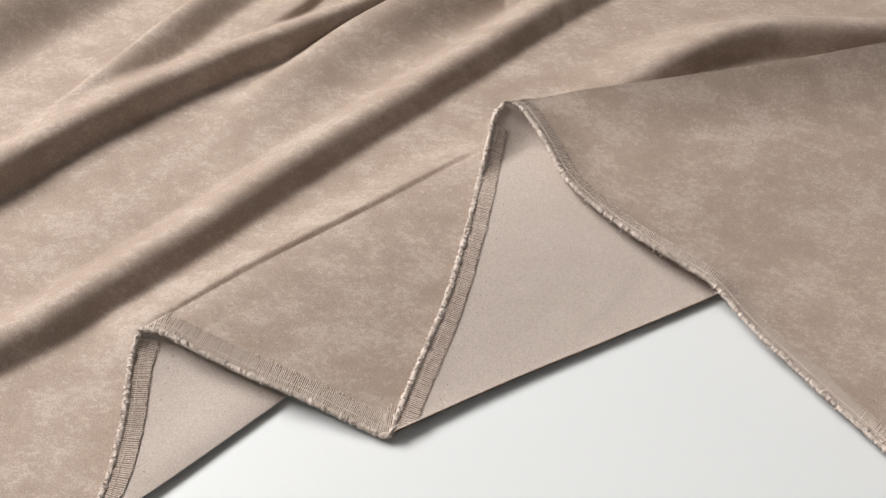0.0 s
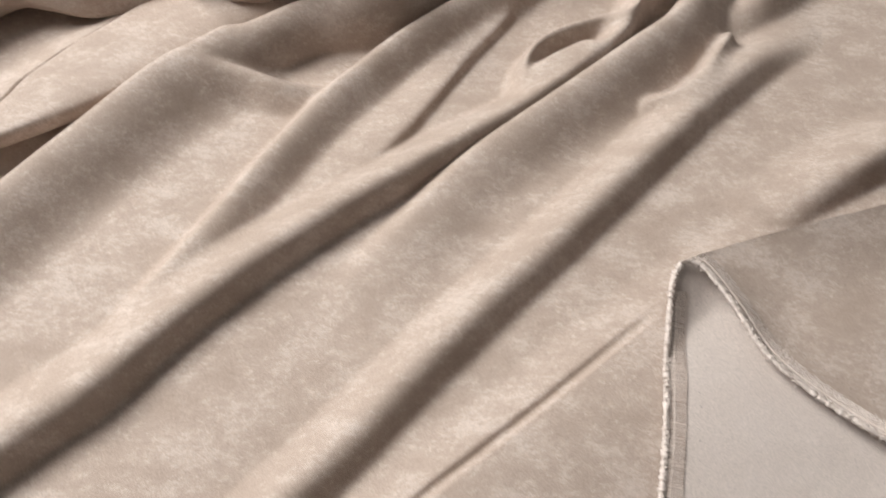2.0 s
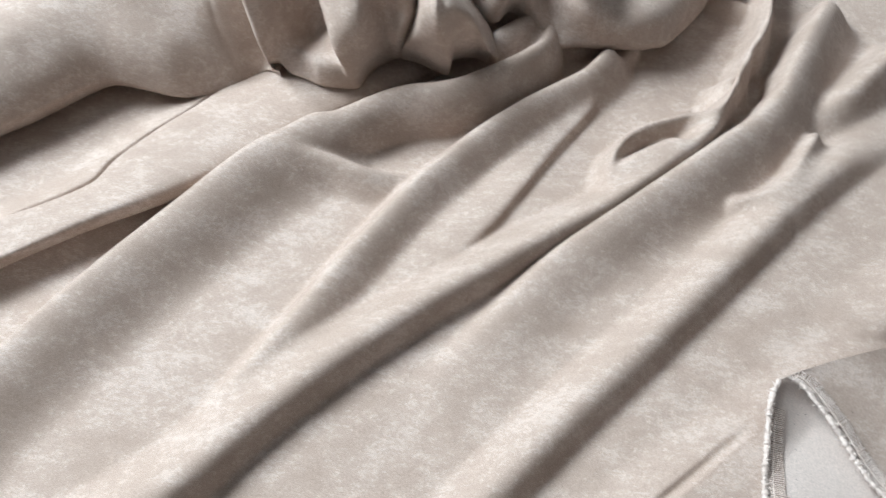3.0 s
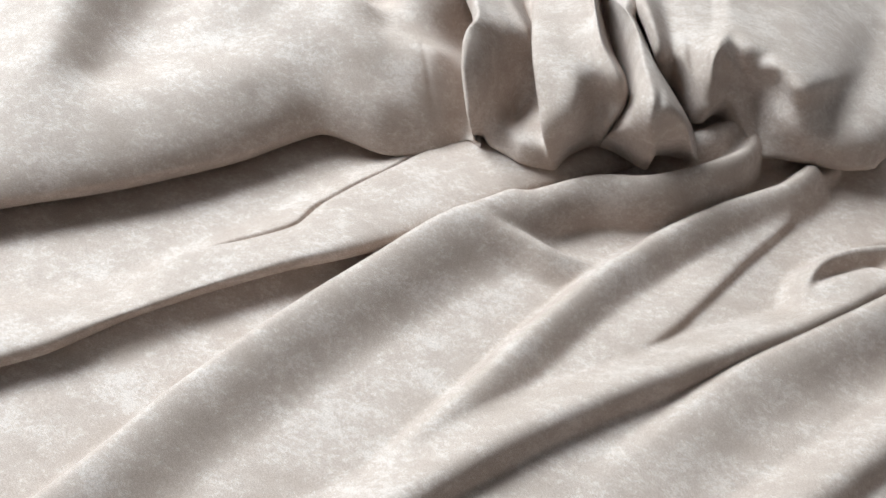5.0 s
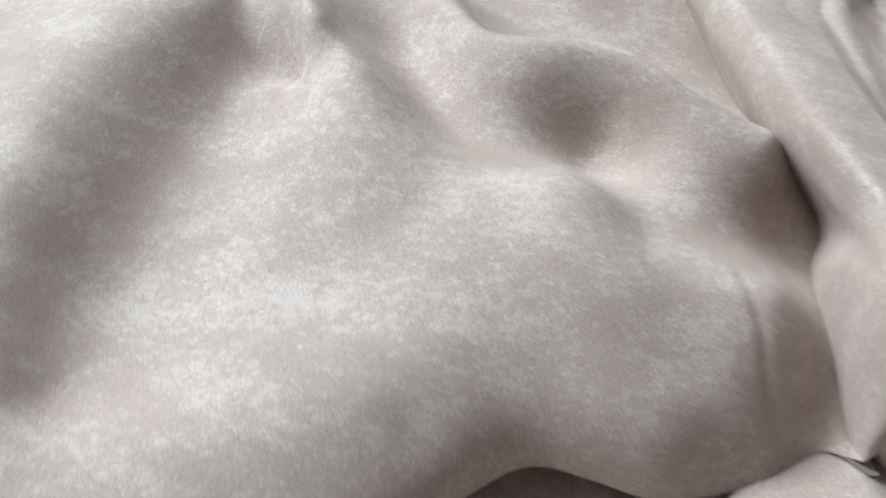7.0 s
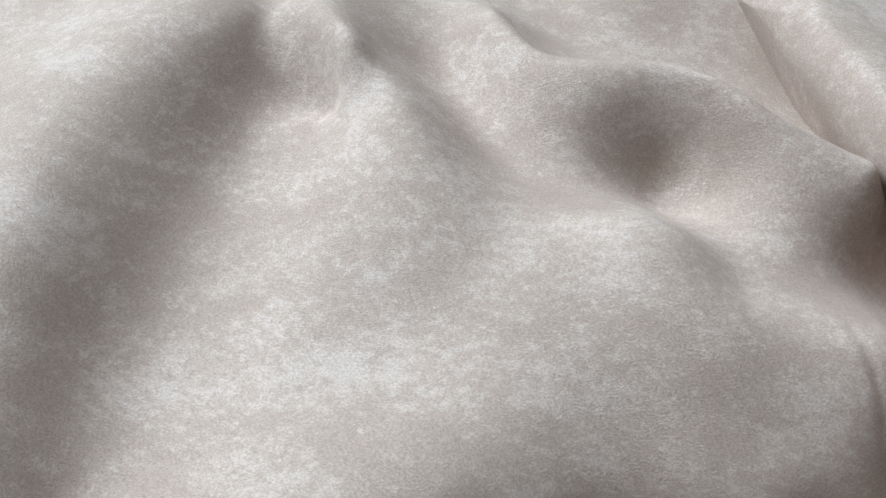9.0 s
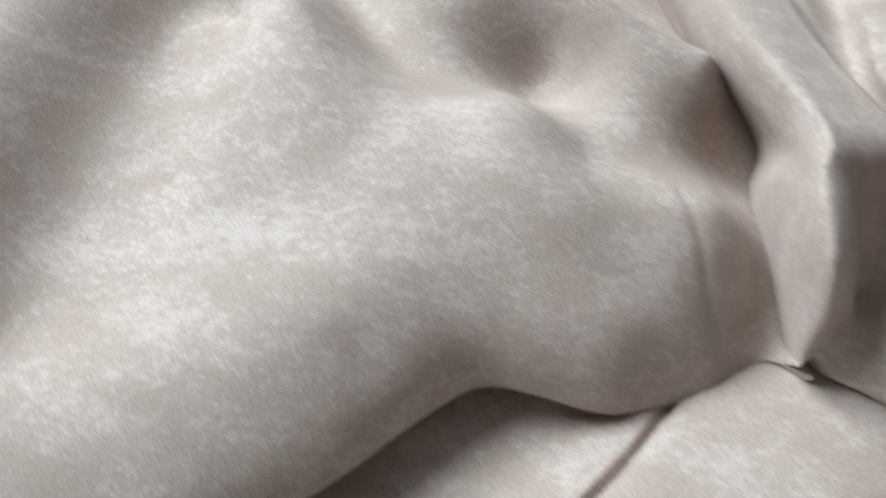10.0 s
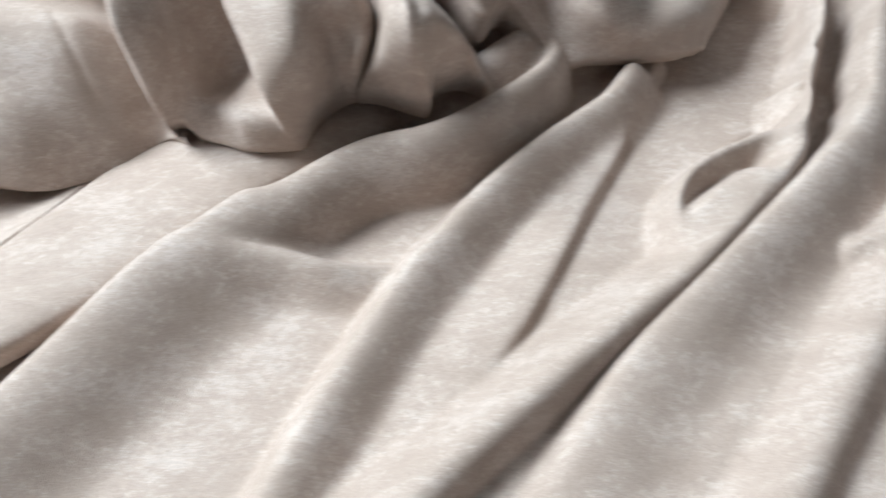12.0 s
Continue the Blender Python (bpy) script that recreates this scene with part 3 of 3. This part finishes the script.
def selvage(p, side, seed, trim):
    """The woven band, its threads, the fringe and the pin holes along the cut edge v = 0 of the strip p. side: +1 or -1, the side that is seen; trim: how far the band stops short of the end."""
    rng = np.random.default_rng(seed)
    away = np.linalg.norm(np.diff(p, axis=1), axis=2)
    away = np.concatenate([np.zeros((len(p), 1)), np.cumsum(away, axis=1)], axis=1)
    run = np.r_[0, np.cumsum(np.linalg.norm(np.diff(p[:, 0], axis=0), axis=1))]

    def place(s, d):
        i = min(max(np.searchsorted(run, s) - 1, 0), len(p) - 2)
        f = (s - run[i]) / (run[i + 1] - run[i] + 1e-12)
        one = [np.array([np.interp(d, away[k], p[k, :, c]) for c in range(3)]) for k in (i, i + 1)]
        return one[0] * (1 - f) + one[1] * f

    def frame_at(s):
        o, inn = place(s, 0), square(s, 0.008)
        along = place(min(s + 0.002, run[-1]), 0.004) - place(max(s - 0.002, 0), 0.004)
        out = (o - inn) / np.linalg.norm(o - inn)
        up = np.cross(along, out)
        up *= side / (np.linalg.norm(up) + 1e-9)
        return o, out, along / np.linalg.norm(along), up

    def square(s, d):
        """The place at d from the edge, square to it."""
        o, inn = place(s, 0), place(s, 0.008)
        a = place(min(s + 0.002, run[-1]), 0) - place(max(s - 0.002, 0), 0)
        w = (inn - o) / np.linalg.norm(inn - o)
        cos = float(np.clip(w @ a / np.linalg.norm(a), -0.85, 0.85))
        sin = math.sqrt(1 - cos * cos)
        return place(min(max(s - d * cos / sin, 0), run[-1]), d / sin)

    n = int(run[-1] / 0.0025)
    grid = []
    for s in np.linspace(0, run[-1] - trim, n):
        up = frame_at(s)[3]
        grid += [square(s, d) + up * 0.0005 for d in np.linspace(0, 0.0094, 6)]
    mesh_of("selvage", np.array(grid), n, 6, BAND, fabric)["label"] = "woven selvage band"
    # threads across the band
    vs, fs = [], []
    s = 0.0004
    while s < run[-1] - trim:
        o, out, along, up = frame_at(s)
        long = 0.0096 + rng.normal(0, 0.0005)
        b = len(vs)
        for d in np.linspace(0.0005, long, 5):
            c = square(s, d) + along * rng.normal(0, 0.00005)
            for du, dz in ((-0.00024, 0.0005), (-0.00014, 0.0008), (0.00014, 0.0008), (0.00024, 0.0005)):
                vs.append(c + along * du + up * dz)
        for k in range(4):
            for m in range(3):
                i = b + 4 * k + m
                fs.append((i, i + 1, i + 5, i + 4))
        s += 0.00092 + rng.normal(0, 0.0001)
    # a thread that runs along the band
    for d in (0.0036,):
        b, stops = len(vs), np.arange(0.001, run[-1] - trim, 0.0012)
        for s in stops:
            o, out, along, up = frame_at(s)
            c = square(s, d + rng.normal(0, 0.00008))
            for du, dz in ((-0.00016, 0.0006), (0.0, 0.00098), (0.00016, 0.0006)):
                vs.append(c + out * du + up * dz)
        for k in range(len(stops) - 1):
            for m in range(2):
                i = b + 3 * k + m
                fs.append((i, i + 1, i + 4, i + 3))
    plain("threads", vs, fs, THREAD)
    # fringe: a lumpy cord with loose ends
    vs, fs = [], []
    stops = np.arange(0, run[-1], 0.0005)
    for s in stops:
        o, out, along, up = frame_at(s)
        c = o + out * (0.0003 + rng.normal(0, 0.0001)) + up * (0.0004 + rng.normal(0, 0.00008))
        w = 0.00145 + rng.normal(0, 0.00036)
        for f in np.linspace(0, 2 * math.pi, 7)[:6]:
            vs.append(c + (out * math.cos(f) + up * 0.8 * math.sin(f)) * w)
    for k in range(len(stops) - 1):
        for m in range(6):
            i, j = 6 * k + m, 6 * k + (m + 1) % 6
            fs.append((i, j, j + 6, i + 6))
    for s in np.arange(0, run[-1], 0.00014):
        o, out, along, up = frame_at(s)
        long = 0.0019 + rng.normal(0, 0.0005)
        bend = rng.normal(0, 0.8, 3)
        p0 = place(s, max(0.0, rng.normal(0.0006, 0.0005))) + up * rng.normal(0.0006, 0.0005)
        b = len(vs)
        for k, q in enumerate((0, 0.4, 0.75, 1.0)):
            c = p0 + out * long * q * (1 - 0.25 * q) + (along * bend[0] + up * bend[1]) * long * q * q * 0.6
            w = 0.00046 * (1 - 0.45 * q)
            for f in (0.3, 2.4, 4.5):
                vs.append(c + along * w * math.cos(f + bend[2]) + up * w * math.sin(f + bend[2]))
        for k in range(3):
            for m in range(3):
                i, j = b + 3 * k + m, b + 3 * k + (m + 1) % 3
                fs.append((i, j, j + 3, i + 3))
        fs.append((b + 9, b + 10, b + 11))
    plain("fringe", vs, fs, FRINGE)
    # pin holes
    vs, fs = [], []
    s = 0.008
    while s < run[-1] - 0.004:
        o, out, along, up = frame_at(s)
        c = square(s, 0.0165 + rng.normal(0, 0.0005)) + up * 0.0003
        b = len(vs)
        w = 0.00028 * rng.uniform(0.6, 1.2)
        for k in range(6):
            vs.append(c + along * w * math.cos(k * 1.047) + out * w * math.sin(k * 1.047))
        fs.append(tuple(range(b, b + 6)))
        s += 0.0075 + rng.normal(0, 0.0018)
    plain("pin_holes", vs, fs, HOLE)


def plain(name, vs, fs, mat):
    data = bpy.data.meshes.new(name)
    data.from_pydata([tuple(v) for v in vs], [], fs)
    data.polygons.foreach_set("use_smooth", [True] * len(fs))
    data.materials.append(mat)
    ob = tagged(new(name, data), kind="stuff")
    ob.parent = fabric
    return ob


first = strip("reverse_flap", rail_shift(R0, 0.004, -0.003), R1, DE, 0.0, 0.055, REVERSE)
second = strip("face_flap", R1, R2, AE, 0.022, 0.008, FACE)
third = strip("reverse_flap", R2, R3, BE, 0.0, 0.075, REVERSE, (), second)
fourth = strip("face_flap", R3, FAR, CE, -0.115, 0.0, FACE, (), third)
for k, (sheet, side, trim) in enumerate(((first, 1, 0.004), (second, -1, 0.0), (third, 1, 0.014), (fourth, -1, 0.0))):
    selvage(sheet, side, k + 1, trim)

# gathered upper layer
ex = np.array(EDGE)
gx = np.arange(ex[0, 0], ex[-1, 0], STEP)
line = smooth_line(EDGE, 200)
ey = np.interp(gx, line[:, 0], line[:, 1])
ez = np.interp(gx, line[:, 0], line[:, 2])
rows = [(0.03, -0.85), (0.012, -0.7), (0.004, -0.4), (0.001, -0.15)]
rows += [(t, 1 - math.exp(-(t / 0.0065) ** 0.95)) for t in np.r_[np.linspace(0, 1, 16) ** 2 * 0.009, np.arange(0.0101, 0.42, STEP)]]
rows = np.array(rows)


def plate(lines, xy, soft=3e-7):
    """Heights at xy of a thin stiff plate laid through crest and valley lines."""
    knots = np.vstack([smooth_line(l, 3 * len(l)) for l in lines])
    bend = lambda p: (lambda r2: 0.5 * r2 * np.log(r2 + 1e-12))(((p[:, None] - knots[None, :, :2]) ** 2).sum(2))
    n = len(knots)
    flat = np.column_stack([np.ones(n), knots[:, :2]])
    left = np.block([[bend(knots[:, :2]) + soft * np.eye(n), flat], [flat.T, np.zeros((3, 3))]])
    pull = np.linalg.solve(left, np.r_[knots[:, 2], 0, 0, 0])
    out = np.empty(len(xy))
    for k in range(0, len(xy), 8000):
        q = xy[k:k + 8000]
        out[k:k + 8000] = bend(q) @ pull[:n] + np.column_stack([np.ones(len(q)), q]) @ pull[n:]
    return out


X = np.repeat(gx[:, None], len(rows), 1)
Y = ey[:, None] + rows[None, :, 0]
xy = np.column_stack([X.ravel(), Y.ravel()])
top = np.clip(plate(UPPER_LINES, xy), 0.02, 0.098).reshape(X.shape)
Z = np.where(rows[None, :, 1] > 0, ez[:, None] + (top - ez[:, None]) * rows[None, :, 1], ez[:, None] * (1 + rows[None, :, 1]))
shift = drape(xy, PRESSED, 0.06) * np.repeat(np.clip(rows[:, 1], 0, 1)[None] ** 2, len(gx), 0).reshape(-1, 1)
wall = np.array([p[:2] for p in PIPE[0]])[::-1]
keep = xy[:, 0] < np.interp(xy[:, 1], wall[:, 1], wall[:, 0]) + 0.004
mesh_of("upper_layer", np.column_stack([xy, Z.ravel()]) + shift, len(gx), len(rows), FACE, fabric, keep)


def loft(name, rails, mat, nv=110, between=7, back=True):
    """A sheet through rails that run from its back to its front edge, which tucks under."""
    cols = []
    for r in rails:
        c = smooth_line(r, nv)
        tuck = np.array([c[-1] + (0, 0.006, -0.35 * c[-1, 2]), c[-1] + (0, 0.02, -0.6 * c[-1, 2])])
        if not back:
            cols.append(np.vstack([c, tuck]))
            continue
        cols.append(np.vstack([c[0] + (0.03, 0.14, -0.02), c[0] + (0.01, 0.05, 0), c, tuck]))
    cols = np.array(cols)
    full = []
    for i in range(len(cols) - 1):
        a, b, c, d = cols[max(i - 1, 0)], cols[i], cols[i + 1], cols[min(i + 2, len(cols) - 1)]
        for t in np.linspace(0, 1, between, endpoint=False):
            m0, m1 = (c - a) * 0.4, (d - b) * 0.4
            full.append((2 * t ** 3 - 3 * t ** 2 + 1) * b + (t ** 3 - 2 * t ** 2 + t) * m0 + (-2 * t ** 3 + 3 * t ** 2) * c + (t ** 3 - t ** 2) * m1)
    full.append(cols[-1])
    full = np.array(full)
    return mesh_of(name, full.reshape(-1, 3), full.shape[0], full.shape[1], mat, fabric)


loft("flat_roll", ROLL, FACE, 40, 16, False)
for name, rails in (("gather_ridge", PIPE), ("gather_strip", STRIP), ("gather_slope", SLOPE)):
    loft(name, rails, FACE)

# table
def box(name, x, y, z, sx, sy, sz, mat, parent=None, bevel=0.0):
    bm = bmesh.new()
    bmesh.ops.create_cube(bm, size=1, matrix=Matrix.LocRotScale((x, y, z), None, (sx, sy, sz)))
    if bevel:
        bmesh.ops.bevel(bm, geom=bm.edges[:], offset=bevel, segments=2, affect="EDGES")
    data = bpy.data.meshes.new(name)
    bm.to_mesh(data)
    bm.free()
    data.materials.append(mat)
    ob = new(name, data)
    ob.parent = parent
    return ob


table = tagged(new("table"), "plain white laminate cutting table under the fabric", "table")
box("tabletop", -0.1, 0.5, -0.02, 2.4, 1.8, 0.04, WHITE, table, 0.004)
for x in (-1.2, 1.0):
    for y in (-0.3, 1.3):
        box("leg", x, y, -0.395, 0.06, 0.06, 0.71, WHITE, table, 0.003)

# unseen room: plain shell added to close the place and bounce the lamp
tagged(box("floor", 0, 0.5, -0.80, 6.2, 6.2, 0.1, FLOOR), kind="structure")
tagged(box("ceiling", 0, 0.5, 2.10, 6.2, 6.2, 0.1, WALL), kind="structure")
for name, x, y, sx, sy in (("wall_north", 0, 3.55, 6.0, 0.1), ("wall_south", 0, -2.55, 6.0, 0.1), ("wall_east", 3.05, 0.5, 0.1, 6.2), ("wall_west", -3.05, 0.5, 0.1, 6.2)):
    tagged(box(name, x, y, 0.65, sx, sy, 2.8, WALL), kind="structure")
